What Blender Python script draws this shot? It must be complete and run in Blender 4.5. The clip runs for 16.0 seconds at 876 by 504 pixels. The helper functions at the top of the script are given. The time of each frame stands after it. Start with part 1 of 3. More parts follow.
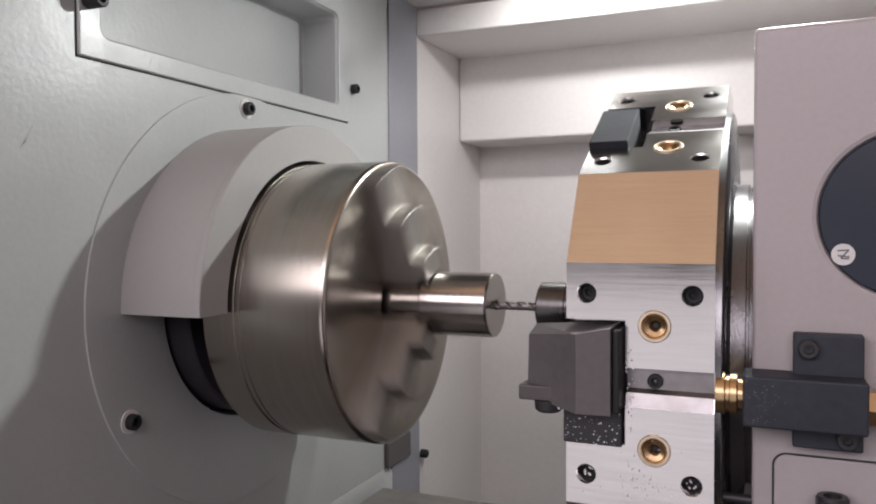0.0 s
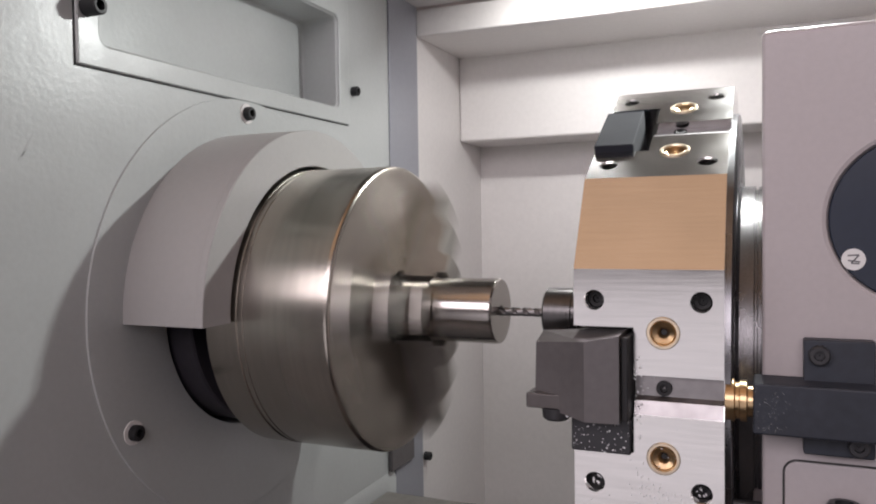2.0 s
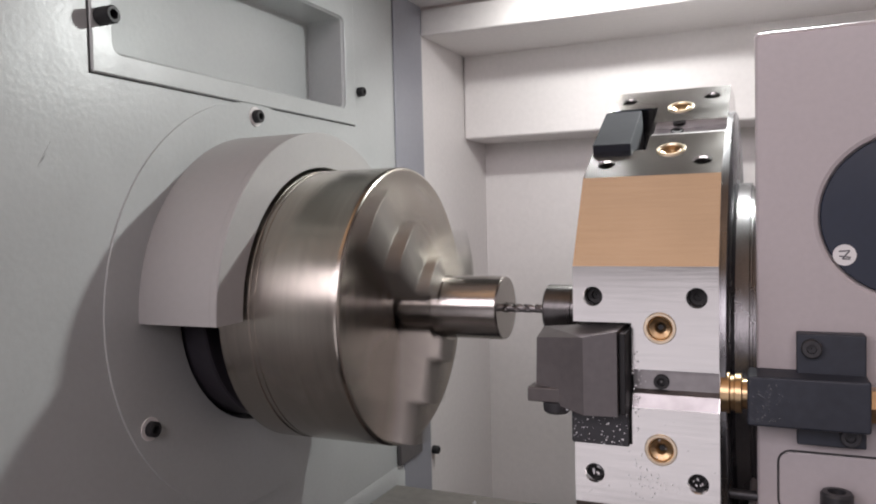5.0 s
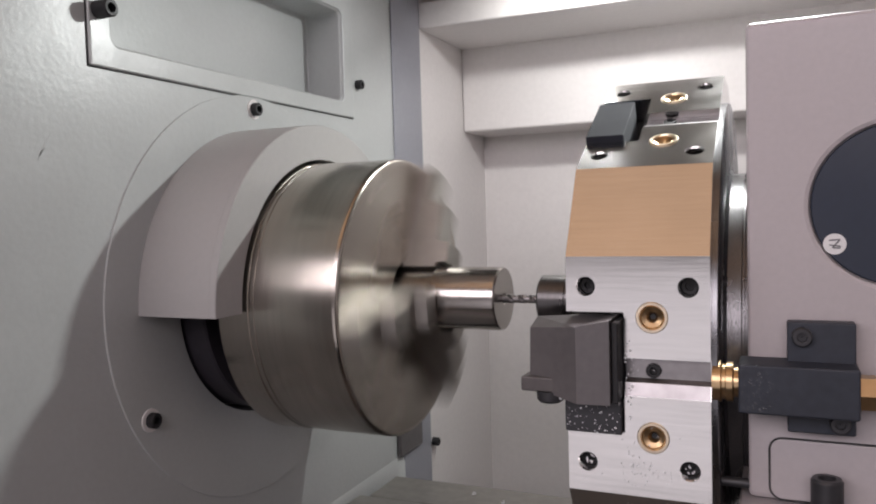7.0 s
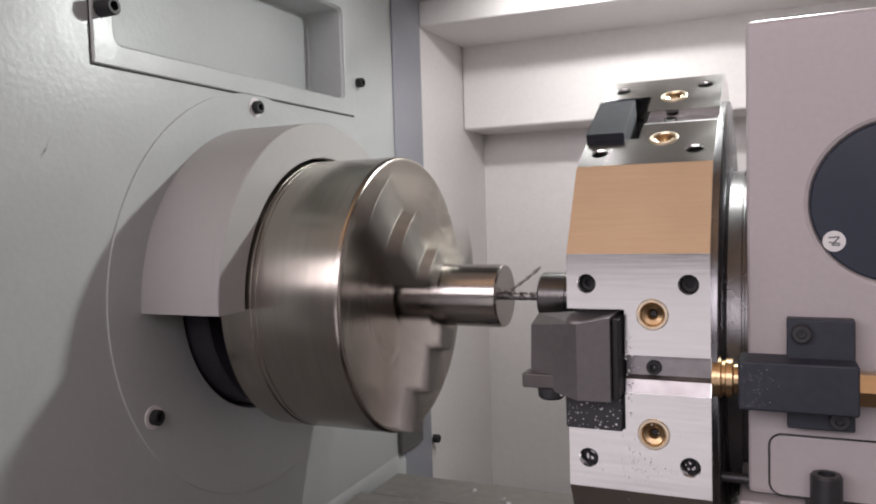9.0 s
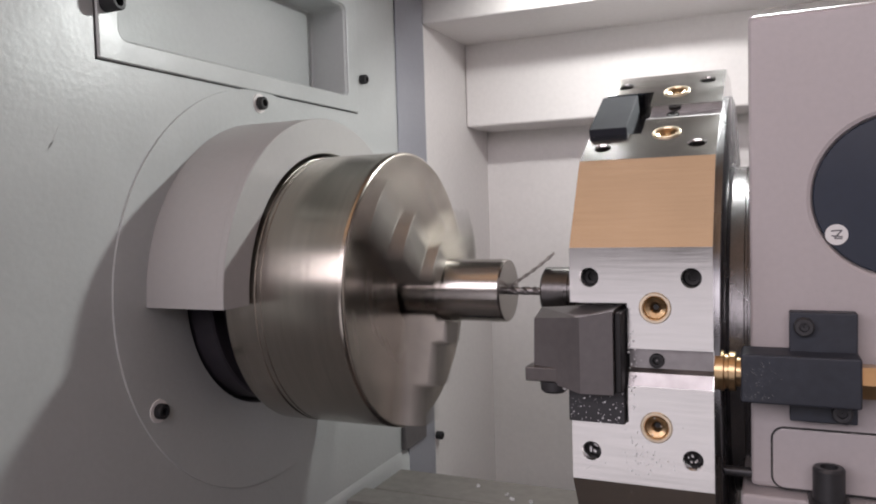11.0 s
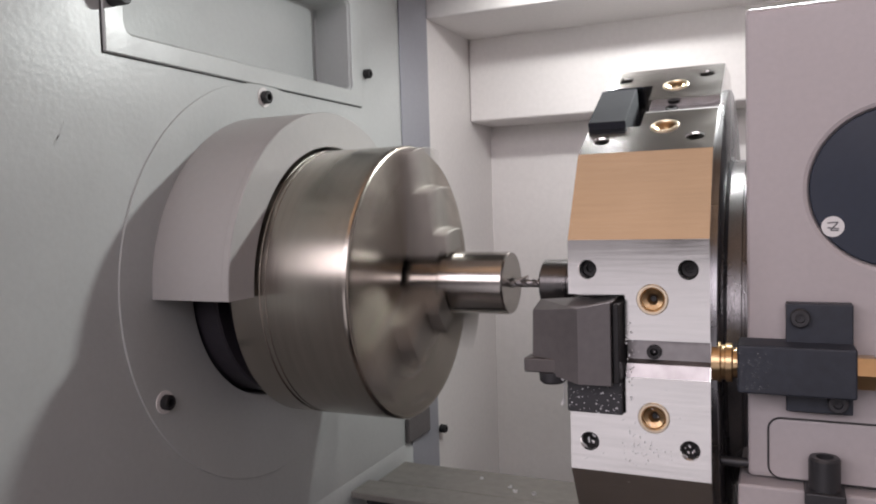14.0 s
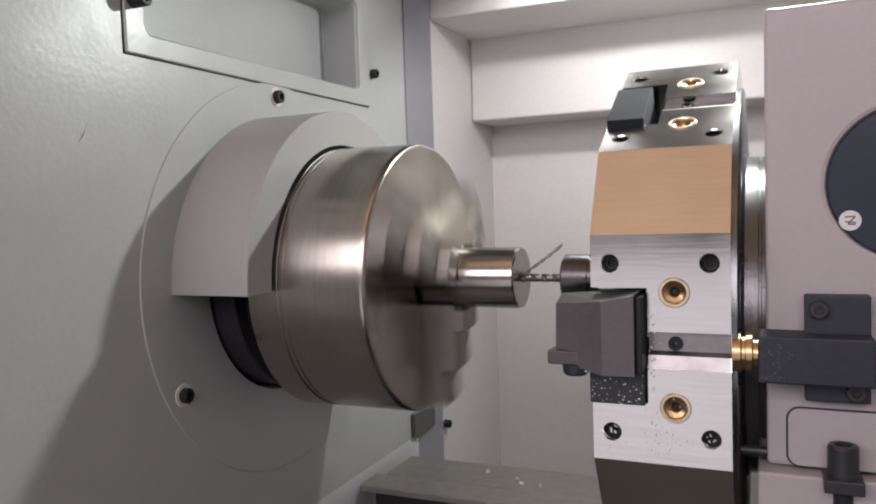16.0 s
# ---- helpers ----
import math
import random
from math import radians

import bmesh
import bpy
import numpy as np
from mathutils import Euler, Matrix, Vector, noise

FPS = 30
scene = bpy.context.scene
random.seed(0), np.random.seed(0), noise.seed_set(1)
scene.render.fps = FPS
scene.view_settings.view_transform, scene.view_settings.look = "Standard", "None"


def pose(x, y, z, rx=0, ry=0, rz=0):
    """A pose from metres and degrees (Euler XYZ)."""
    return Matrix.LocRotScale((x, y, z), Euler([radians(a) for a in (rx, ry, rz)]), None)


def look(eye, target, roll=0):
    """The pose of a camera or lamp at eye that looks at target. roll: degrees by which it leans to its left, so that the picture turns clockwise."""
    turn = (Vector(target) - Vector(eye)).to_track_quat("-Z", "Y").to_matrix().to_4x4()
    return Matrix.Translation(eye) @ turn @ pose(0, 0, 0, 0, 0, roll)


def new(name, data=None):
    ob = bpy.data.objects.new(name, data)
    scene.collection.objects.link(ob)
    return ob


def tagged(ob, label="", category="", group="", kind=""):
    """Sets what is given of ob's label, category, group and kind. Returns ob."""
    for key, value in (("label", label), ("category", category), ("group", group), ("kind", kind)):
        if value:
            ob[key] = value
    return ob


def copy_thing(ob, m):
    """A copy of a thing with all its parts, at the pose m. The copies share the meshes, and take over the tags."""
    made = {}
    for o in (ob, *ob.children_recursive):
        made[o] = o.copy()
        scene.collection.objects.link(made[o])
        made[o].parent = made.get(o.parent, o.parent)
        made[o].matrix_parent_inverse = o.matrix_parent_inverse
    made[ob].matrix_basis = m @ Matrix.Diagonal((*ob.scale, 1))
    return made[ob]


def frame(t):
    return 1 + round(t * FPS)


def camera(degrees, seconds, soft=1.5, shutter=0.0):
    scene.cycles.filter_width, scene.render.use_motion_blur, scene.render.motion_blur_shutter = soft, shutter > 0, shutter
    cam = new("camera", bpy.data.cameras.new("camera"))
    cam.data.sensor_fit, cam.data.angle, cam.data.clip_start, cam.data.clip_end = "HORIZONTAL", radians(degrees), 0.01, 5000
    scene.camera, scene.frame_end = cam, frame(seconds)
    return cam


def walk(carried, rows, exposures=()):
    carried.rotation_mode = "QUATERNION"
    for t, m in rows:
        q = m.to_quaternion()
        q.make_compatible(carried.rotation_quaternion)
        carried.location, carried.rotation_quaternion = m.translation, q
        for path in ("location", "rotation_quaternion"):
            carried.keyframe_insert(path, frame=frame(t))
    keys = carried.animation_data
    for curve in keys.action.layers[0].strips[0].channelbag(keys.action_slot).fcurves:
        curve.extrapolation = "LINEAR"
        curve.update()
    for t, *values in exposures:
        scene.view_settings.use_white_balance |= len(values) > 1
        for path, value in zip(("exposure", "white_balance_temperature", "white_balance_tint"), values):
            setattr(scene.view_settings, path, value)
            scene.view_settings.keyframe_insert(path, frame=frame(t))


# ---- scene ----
# x runs along the spindle, y away from the camera, z up; the spindle axis is y = z = 0

# --- camera and its path: time, eye, heading to the left, tilt, lean ---
ROWS = [
    (0.0, 0.2542, -0.5105, 0.0542, 23.453, -1.717, -0.314, 0.0000),
    (0.5, 0.2546, -0.5108, 0.0557, 23.548, -1.809, -0.572, -0.0011),
    (1.0, 0.2524, -0.5138, 0.0621, 23.434, -2.017, -0.579, -0.0008),
    (1.5, 0.2514, -0.5094, 0.0621, 23.412, -1.989, -0.734, -0.0011),
    (2.0, 0.2488, -0.5073, 0.0615, 23.363, -2.054, -0.829, 0.0004),
    (2.5, 0.2477, -0.5101, 0.0618, 23.408, -2.200, -0.946, 0.0010),
    (3.0, 0.2478, -0.5146, 0.0629, 23.554, -2.231, -1.020, 0.0018),
    (3.5, 0.2494, -0.5169, 0.0645, 23.642, -2.237, -1.070, 0.0001),
    (4.0, 0.2516, -0.5190, 0.0663, 23.725, -2.288, -1.142, -0.0006),
    (6.5, 0.2553, -0.5191, 0.0627, 23.846, -2.814, -1.681, -0.0044),
    (7.0, 0.2565, -0.5207, 0.0630, 23.878, -2.899, -1.645, -0.0048),
    (7.5, 0.2575, -0.5191, 0.0609, 24.027, -2.826, -1.699, -0.0059),
    (8.0, 0.2557, -0.5200, 0.0612, 23.916, -2.919, -1.688, -0.0057),
    (8.5, 0.2573, -0.5209, 0.0608, 23.922, -2.944, -1.771, -0.0069),
    (9.0, 0.2556, -0.5234, 0.0630, 23.801, -3.072, -1.675, -0.0051),
    (11.5, 0.2555, -0.5255, 0.0587, 24.062, -3.073, -1.665, -0.0055),
    (12.0, 0.2548, -0.5256, 0.0593, 24.059, -3.214, -1.604, -0.0054),
    (12.5, 0.2545, -0.5259, 0.0582, 24.058, -3.215, -1.604, -0.0056),
    (13.0, 0.2542, -0.5269, 0.0580, 24.016, -3.266, -1.687, -0.0068),
    (13.5, 0.2565, -0.5279, 0.0565, 24.188, -3.297, -1.779, -0.0080),
    (14.0, 0.2573, -0.5286, 0.0567, 24.305, -3.329, -1.726, -0.0082),
    (14.5, 0.2556, -0.5280, 0.0562, 24.334, -3.454, -1.789, -0.0080),
    (15.0, 0.2493, -0.5298, 0.0584, 24.051, -3.594, -1.669, -0.0044),
    (15.5, 0.2516, -0.5361, 0.0555, 23.904, -3.545, -1.781, -0.0026),
    (16.0, 0.2493, -0.5466, 0.0545, 23.735, -3.332, -1.884, -0.0004),
]


def eye_pose(row):
    """Camera pose from eye, heading, tilt and lean (degrees)."""
    t, x, y, z, head, tilt, lean, feed = row
    a, b = radians(head), radians(tilt)
    ahead = Vector((-math.sin(a) * math.cos(b), math.cos(a) * math.cos(b), math.sin(b)))
    eye = Vector((x, y, z))
    return look(eye, eye + ahead, lean)


cam = camera(60.0, 16.0, soft=2.0, shutter=0.32)
walk(cam, [(r[0], eye_pose(r)) for r in ROWS])

# --- world and lights ---
world = bpy.data.worlds.new("workshop_air")
world.use_nodes = True
world.node_tree.nodes["Background"].inputs[0].default_value = (0.97, 0.92, 1.0, 1)
world.node_tree.nodes["Background"].inputs[1].default_value = 0.04
scene.world = world
scene.view_settings.exposure = 0.0


def area(name, size_x, size_y, power, colour, eye, target):
    lamp = bpy.data.lights.new(name, "AREA")
    lamp.shape, lamp.size, lamp.size_y, lamp.energy, lamp.color = "RECTANGLE", size_x, size_y, power, colour
    ob = new(name, lamp)
    ob.matrix_world = look(eye, target)
    return ob


# the machine's own lamp, below the roof sheet in front of the ceiling sheet, facing the door
area("machine_lamp", 0.06, 0.016, 2.7, (0.97, 1.0, 0.98), (0.265, 0.210, 0.318), (0.245, -0.540, -0.342))
# added fill lamp, apart from it, that brightens the beam and back wall
area("back_wall_fill", 0.06, 0.016, 0.92, (0.99, 0.985, 0.97), (0.070, 0.222, 0.318), (0.320, 0.722, -0.512))
# added unseen lamps stand in for light from the shop; the lower one is for the front flat to mirror
area("front_fill_high", 3.2, 0.62, 27.5, (1.0, 0.90, 0.955), (-0.6, -1.6, 0.66), (-0.6, 0.0, 0.40))
area("front_fill_low", 0.95, 1.0, 2.5, (1.0, 0.92, 0.98), (-0.05, -1.6, -0.55), (-0.05, 0.0, -0.55))
# added upward lamp that brightens the tan panel
area("tan_panel_fill", 2.6, 1.8, 43.0, (1.0, 0.96, 1.0), (-0.3, -1.75, 1.35), (-0.3, -1.70, 2.5))


# --- materials ---
def nodes_of(name):
    m = bpy.data.materials.new(name)
    m.use_nodes = True
    nt = m.node_tree
    return m, nt, nt.nodes["Principled BSDF"]


def surface(name, colour, rough=0.5, metal=0.0, scale=60.0, vary=0.08, bump=0.02, big=6.0, stretch=(1, 1, 1), rough_vary=0.1, aniso=0.0, round_x=False):
    """Two scales of variation in colour, gloss and relief."""
    m, nt, p = nodes_of(name)
    add, link = nt.nodes.new, nt.links.new
    co = add("ShaderNodeTexCoord")
    mp = add("ShaderNodeMapping")
    mp.inputs["Scale"].default_value = stretch
    link(co.outputs["Object"], mp.inputs["Vector"])
    n1, n2 = add("ShaderNodeTexNoise"), add("ShaderNodeTexNoise")
    n1.inputs["Scale"].default_value, n1.inputs["Detail"].default_value = scale, 6
    n2.inputs["Scale"].default_value, n2.inputs["Detail"].default_value = big, 4
    link(mp.outputs[0], n1.inputs["Vector"])
    link(co.outputs["Object"], n2.inputs["Vector"])
    mix = add("ShaderNodeMath")
    mix.operation = "ADD"
    link(n1.outputs[0], mix.inputs[0])
    link(n2.outputs[0], mix.inputs[1])
    ramp = add("ShaderNodeMapRange")
    ramp.inputs["From Min"].default_value, ramp.inputs["From Max"].default_value = 0.6, 1.4
    ramp.inputs["To Min"].default_value, ramp.inputs["To Max"].default_value = 1 - vary, 1 + vary
    link(mix.outputs[0], ramp.inputs["Value"])
    col = add("ShaderNodeVectorMath")
    col.operation = "SCALE"
    col.inputs[0].default_value = colour
    link(ramp.outputs[0], col.inputs["Scale"])
    link(col.outputs[0], p.inputs["Base Color"])
    rr = add("ShaderNodeMapRange")
    rr.inputs["From Min"].default_value, rr.inputs["From Max"].default_value = 0.3, 0.7
    rr.inputs["To Min"].default_value, rr.inputs["To Max"].default_value = max(0.03, rough - rough_vary), rough + rough_vary
    link(n2.outputs[0], rr.inputs["Value"])
    link(rr.outputs[0], p.inputs["Roughness"])
    p.inputs["Metallic"].default_value = metal
    p.inputs["Anisotropic"].default_value = aniso
    if round_x:
        p.inputs["Anisotropic Rotation"].default_value = 0.25
        tan = add("ShaderNodeTangent")
        tan.direction_type, tan.axis = "RADIAL", "X"
        link(tan.outputs[0], p.inputs["Tangent"])
    if bump:
        b = add("ShaderNodeBump")
        b.inputs["Strength"].default_value, b.inputs["Distance"].default_value = bump, 0.001
        link(n1.outputs[0], b.inputs["Height"])
        link(b.outputs[0], p.inputs["Normal"])
    return m


PAINT = surface("grey_green_paint", (0.485, 0.503, 0.50), 0.36, 0, 240, 0.04, 0.16, 24, rough_vary=0.06)
PAINT_COVER = surface("grey_cover_paint", (0.390, 0.382, 0.378), 0.45, 0, 260, 0.04, 0.10, 7)
PAINT_BLUE = surface("blue_grey_paint", (0.295, 0.30, 0.335), 0.4, 0, 200, 0.05, 0.08, 6)
PAINT_WHITE = surface("off_white_paint", (0.735, 0.705, 0.695), 0.5, 0, 160, 0.05, 0.08, 5)
PAINT_HOUSE = surface("warm_grey_paint", (0.465, 0.43, 0.44), 0.5, 0, 260, 0.05, 0.10, 8)
STEEL_CHUCK = surface("turned_steel", (0.475, 0.44, 0.395), 0.25, 1.0, 60, 0.16, 0.05, 9, stretch=(5, 0.6, 0.6), rough_vary=0.05, aniso=0.4, round_x=True)
STEEL_JAW = surface("jaw_steel", (0.37, 0.35, 0.325), 0.46, 0.9, 120, 0.12, 0.05, 20)
STEEL_WORK = surface("machined_bar_steel", (0.56, 0.53, 0.505), 0.21, 1.0, 150, 0.06, 0.03, 12, stretch=(12, 1, 1), rough_vary=0.03, aniso=0.35, round_x=True)
STEEL_TURRET = surface("ground_steel", (0.68, 0.67, 0.66), 0.155, 1, 60, 0.09, 0.025, 26, stretch=(0.4, 9, 9), rough_vary=0.045)
STEEL_FLANGE = surface("oily_flange_steel", (0.22, 0.22, 0.23), 0.28, 1, 120, 0.15, 0.05, 20)
STEEL_SLOT = surface("darker_slot_steel", (0.33, 0.315, 0.32), 0.38, 1, 140, 0.2, 0.15, 30)
STEEL_DARK = surface("blackened_steel", (0.055, 0.055, 0.06), 0.42, 0.5, 160, 0.15, 0.08, 18)
STEEL_COLLET = surface("polished_black_steel", (0.115, 0.11, 0.11), 0.33, 0.9, 160, 0.15, 0.05, 18, stretch=(6, 1, 1))
STEEL_NOSE = surface("dull_black_iron", (0.040, 0.036, 0.045), 0.5, 0.2, 160, 0.15, 0.08, 18)
STEEL_HOLDER = surface("grey_tool_steel", (0.145, 0.135, 0.138), 0.42, 0.4, 200, 0.12, 0.08, 20)
HUB_BLACK = surface("oily_black_steel", (0.20, 0.195, 0.20), 0.24, 0.8, 700, 0.2, 0.22, 14)
BLACK = surface("black_oxide", (0.014, 0.014, 0.016), 0.55, 0.0, 200, 0.2, 0.05, 30)
NAVY = surface("dark_blue_plastic", (0.016, 0.024, 0.044), 0.5, 0, 200, 0.1, 0.05, 12)
BLANK = surface("dull_blue_black", (0.008, 0.010, 0.017), 0.88, 0, 200, 0.1, 0.05, 12)
BLOCK_BLUE = surface("dark_slate_anodised", (0.029, 0.034, 0.047), 0.5, 0.1, 180, 0.25, 0.12, 25)
BRASS = surface("brass", (0.60, 0.43, 0.25), 0.33, 1, 160, 0.12, 0.04, 30)
BRASS_PALE = surface("pale_brass_rim", (0.80, 0.68, 0.52), 0.35, 1, 160, 0.1, 0.04, 30)
CARBIDE = surface("drill_steel", (0.26, 0.25, 0.25), 0.42, 0.9, 200, 0.15, 0.05, 40)
INSERT = surface("coated_insert", (0.115, 0.105, 0.105), 0.42, 0.45, 200, 0.15, 0.05, 40)
GAP = surface("dark_gap", (0.03, 0.03, 0.03), 0.7, 0, 100, 0.1, 0.02, 10)
PAN = surface("dark_pan_steel", (0.12, 0.108, 0.10), 0.5, 0.2, 90, 0.2, 0.06, 9)
TRAY = surface("oily_guard_steel", (0.25, 0.24, 0.22), 0.42, 0.3, 90, 0.2, 0.06, 9)
LABEL = surface("white_sticker", (0.75, 0.75, 0.75), 0.5, 0, 200, 0.04, 0.0, 20)
PENCIL = surface("grey_ink", (0.12, 0.12, 0.13), 0.6, 0, 200, 0.1, 0.0, 20)
BLOCK_WET = surface("wet_slate", (0.10, 0.105, 0.115), 0.2, 0.3, 300, 0.2, 0.0, 40)
# white base colour puts the glints of drops and chips into the material
GLINT = surface("glint_white", (0.80, 0.80, 0.82), 0.20, 0.1, 300, 0.2, 0.0, 40)
SCUFF = surface("grey_scuff", (0.49, 0.50, 0.50), 0.6, 0, 200, 0.1, 0.0, 20)
CHIP = surface("steel_swarf", (0.36, 0.34, 0.32), 0.5, 0.6, 300, 0.15, 0.1, 40)
TAN = surface("tan_reflector_board", (0.47, 0.295, 0.17), 0.7, 0, 30, 0.1, 0.05, 3)
SHOP_WALL = surface("shop_wall_paint", (0.34, 0.33, 0.33), 0.8, 0, 20, 0.08, 0.05, 2)
CONCRETE = surface("concrete", (0.28, 0.27, 0.26), 0.8, 0, 25, 0.15, 0.1, 2)


# --- mesh helpers ---
def rounded(x0, x1, z0, z1, r, n=8):
    pts = []
    for cx, cz, a0 in ((x1 - r, z1 - r, 0), (x0 + r, z1 - r, 90), (x0 + r, z0 + r, 180), (x1 - r, z0 + r, 270)):
        for k in range(n + 1):
            a = radians(a0 + 90 * k / n)
            pts.append((cx + r * math.cos(a), cz + r * math.sin(a)))
    return pts



def box(bm, x0, x1, y0, y1, z0, z1):
    vs = [bm.verts.new(c) for c in ((x0, y0, z0), (x1, y0, z0), (x1, y1, z0), (x0, y1, z0), (x0, y0, z1), (x1, y0, z1), (x1, y1, z1), (x0, y1, z1))]
    for f in ((3, 2, 1, 0), (4, 5, 6, 7), (0, 1, 5, 4), (1, 2, 6, 5), (2, 3, 7, 6), (3, 0, 4, 7)):
        bm.faces.new([vs[i] for i in f])
    return vs


def turned(bm, profile, n=96, y=0.0, z=0.0, start=0.0, sweep=360.0):
    """A body of revolution about the x axis; profile: (x, radius), closed by caps at the ends."""
    full = abs(sweep - 360) < 0.01
    steps = n if full else n + 1
    rings = []
    for x, r in profile:
        ring = []
        for k in range(steps):
            a = radians(start + sweep * k / n)
            ring.append(bm.verts.new((x, y + r * math.cos(a), z + r * math.sin(a))))
        rings.append(ring)
    for a, b in zip(rings, rings[1:]):
        for k in range(n):
            j = (k + 1) % steps
            bm.faces.new((a[k], a[j], b[j], b[k]))
    if full:
        bm.faces.new(rings[0][::-1])
        bm.faces.new(rings[-1])
    return rings


def ring_body(bm, profile, n=96, y=0.0, z=0.0, start=0.0, sweep=360.0):
    """A ring or a sector of one: the closed profile (x, radius) swept about the x axis."""
    full = abs(sweep - 360) < 0.01
    steps = n if full else n + 1
    cols = []
    for k in range(steps):
        a = radians(start + sweep * k / n)
        cols.append([bm.verts.new((x, y + r * math.cos(a), z + r * math.sin(a))) for x, r in profile])
    m = len(profile)
    for k in range(n):
        a, b = cols[k], cols[(k + 1) % steps]
        for i in range(m):
            j = (i + 1) % m
            bm.faces.new((a[i], a[j], b[j], b[i]))
    if not full:
        bm.faces.new(cols[0][::-1])
        bm.faces.new(cols[-1])


def prism_x(bm, outline, x0, x1):
    """An outline of (y, z) points drawn out along x."""
    a = [bm.verts.new((x0, y, z)) for y, z in outline]
    b = [bm.verts.new((x1, y, z)) for y, z in outline]
    n = len(outline)
    for i in range(n):
        bm.faces.new((a[i], a[(i + 1) % n], b[(i + 1) % n], b[i]))
    bm.faces.new(a[::-1])
    bm.faces.new(b)


def prism_y(bm, outline, y0, y1):
    """An outline of (x, z) points drawn out along y."""
    a = [bm.verts.new((x, y0, z)) for x, z in outline]
    b = [bm.verts.new((x, y1, z)) for x, z in outline]
    n = len(outline)
    for i in range(n):
        bm.faces.new((a[i], a[(i + 1) % n], b[(i + 1) % n], b[i]))
    bm.faces.new(a[::-1])
    bm.faces.new(b)


def shift(bm, m, first=0):
    bm.verts.ensure_lookup_table()
    bmesh.ops.transform(bm, matrix=m, verts=bm.verts[first:])


def mesh_of(name, bm, material):
    bmesh.ops.recalc_face_normals(bm, faces=bm.faces[:])
    me = bpy.data.meshes.new(name)
    bm.to_mesh(me)
    bm.free()
    me.materials.append(material)
    for p in me.polygons:
        p.use_smooth = True
    me.set_sharp_from_angle(angle=radians(32))
    return me


def part(name, bm, material, parent=None, label="", bevel=0.0, at=None):
    ob = new(name, mesh_of(name, bm, material))
    if parent is not None:
        ob.parent = parent
    if at is not None:
        ob.matrix_basis = at
    if bevel:
        b = ob.modifiers.new("edge", "BEVEL")
        b.width, b.segments, b.limit_method, b.angle_limit = bevel, 2, "ANGLE", radians(35)
        b.harden_normals = True
    if label:
        ob["label"] = label
    return ob


def cut_mesh(name, bm, cutters, material):
    """The mesh of bm with the bodies of each cutter taken out, one cutter after the other."""
    me = mesh_of(name, bm, material)
    for cutter in cutters if isinstance(cutters, list) else [cutters]:
        a, c = new("blank", me), new("cutter", mesh_of("cutter", cutter, material))
        md = a.modifiers.new("cut", "BOOLEAN")
        md.operation, md.object, md.solver = "DIFFERENCE", c, "EXACT"
        bpy.context.view_layer.update()
        me = bpy.data.meshes.new_from_object(a.evaluated_get(bpy.context.evaluated_depsgraph_get()))
        for o in (a, c):
            bpy.data.objects.remove(o)
    me.name = name
    me.materials.clear()
    me.materials.append(material)
    for p in me.polygons:
        p.use_smooth = False
    return me


def mesh_part(name, me, parent=None, label="", bevel=0.0):
    ob = new(name, me)
    if parent is not None:
        ob.parent = parent
    if bevel:
        b = ob.modifiers.new("edge", "BEVEL")
        b.width, b.segments, b.limit_method, b.angle_limit = bevel, 2, "ANGLE", radians(35)
    if label:
        ob["label"] = label
    return ob


def empty(name, label, category, group="", at=None):
    ob = tagged(new(name), label, category, group)
    if at is not None:
        ob.matrix_basis = at
    return ob


def socket_screw(name, radius, height, label, material=BLACK, group="", washer=None):
    """A socket-head screw whose head rises along +x from the origin."""
    ob = empty(name, label, "screw", group)
    bm = bmesh.new()
    r = radius
    ring_body(bm, [(0, 0.0005), (0, r), (height - 0.0008, r), (height, r - 0.0008), (height, r * 0.55), (height * 0.35, r * 0.5), (height * 0.35, 0.0005)], 24)
    part("screw_head", bm, material, ob)
    # raised ring whose colour stands in for the counterbore's bright edge
    if washer:
        bm = bmesh.new()
        ring_body(bm, [(-0.001, r * 0.9), (-0.001, r * 1.55), (0.0008, r * 1.5), (0.0008, r * 0.9)], 32)
        part("screw_ring", bm, washer, ob, "off-white ring standing in for the counterbore's bright edge")
    return ob


W = -0.1383      # face of the headstock wall

# --- structure: headstock wall with its recess ---
bm, cut = bmesh.new(), bmesh.new()
box(bm, W - 0.06, W, -0.275, 0.3285, -0.75, 0.8)
prism_x(cut, rounded(-0.1465, 0.1448, 0.1792, 0.2668, 0.006), W - 0.040, W + 0.05)
turned(cut, [(W - 0.05, 0.0965), (W + 0.02, 0.0965)], 96)
wall = mesh_part("wall_headstock", cut_mesh("wall_headstock", bm, cut, PAINT), bevel=0.002)
tagged(wall, "grey-green painted headstock wall with a recess", "wall", kind="structure")

bm = bmesh.new()
box(bm, W, W + 0.0022, 0.2545, 0.3295, -0.75, 0.8)
tagged(part("trim_corner_post", bm, PAINT_BLUE, bevel=0.0016), "blue-grey painted corner strip of the headstock wall", "trim", kind="structure")

# side of the machine's inner shell, behind the corner strip
bm = bmesh.new()
box(bm, W - 0.10, W, 0.3296, 0.72, -0.75, 0.8)
tagged(part("wall_side", bm, PAINT_WHITE, bevel=0.001), "off-white painted inner side wall", "wall", kind="structure")

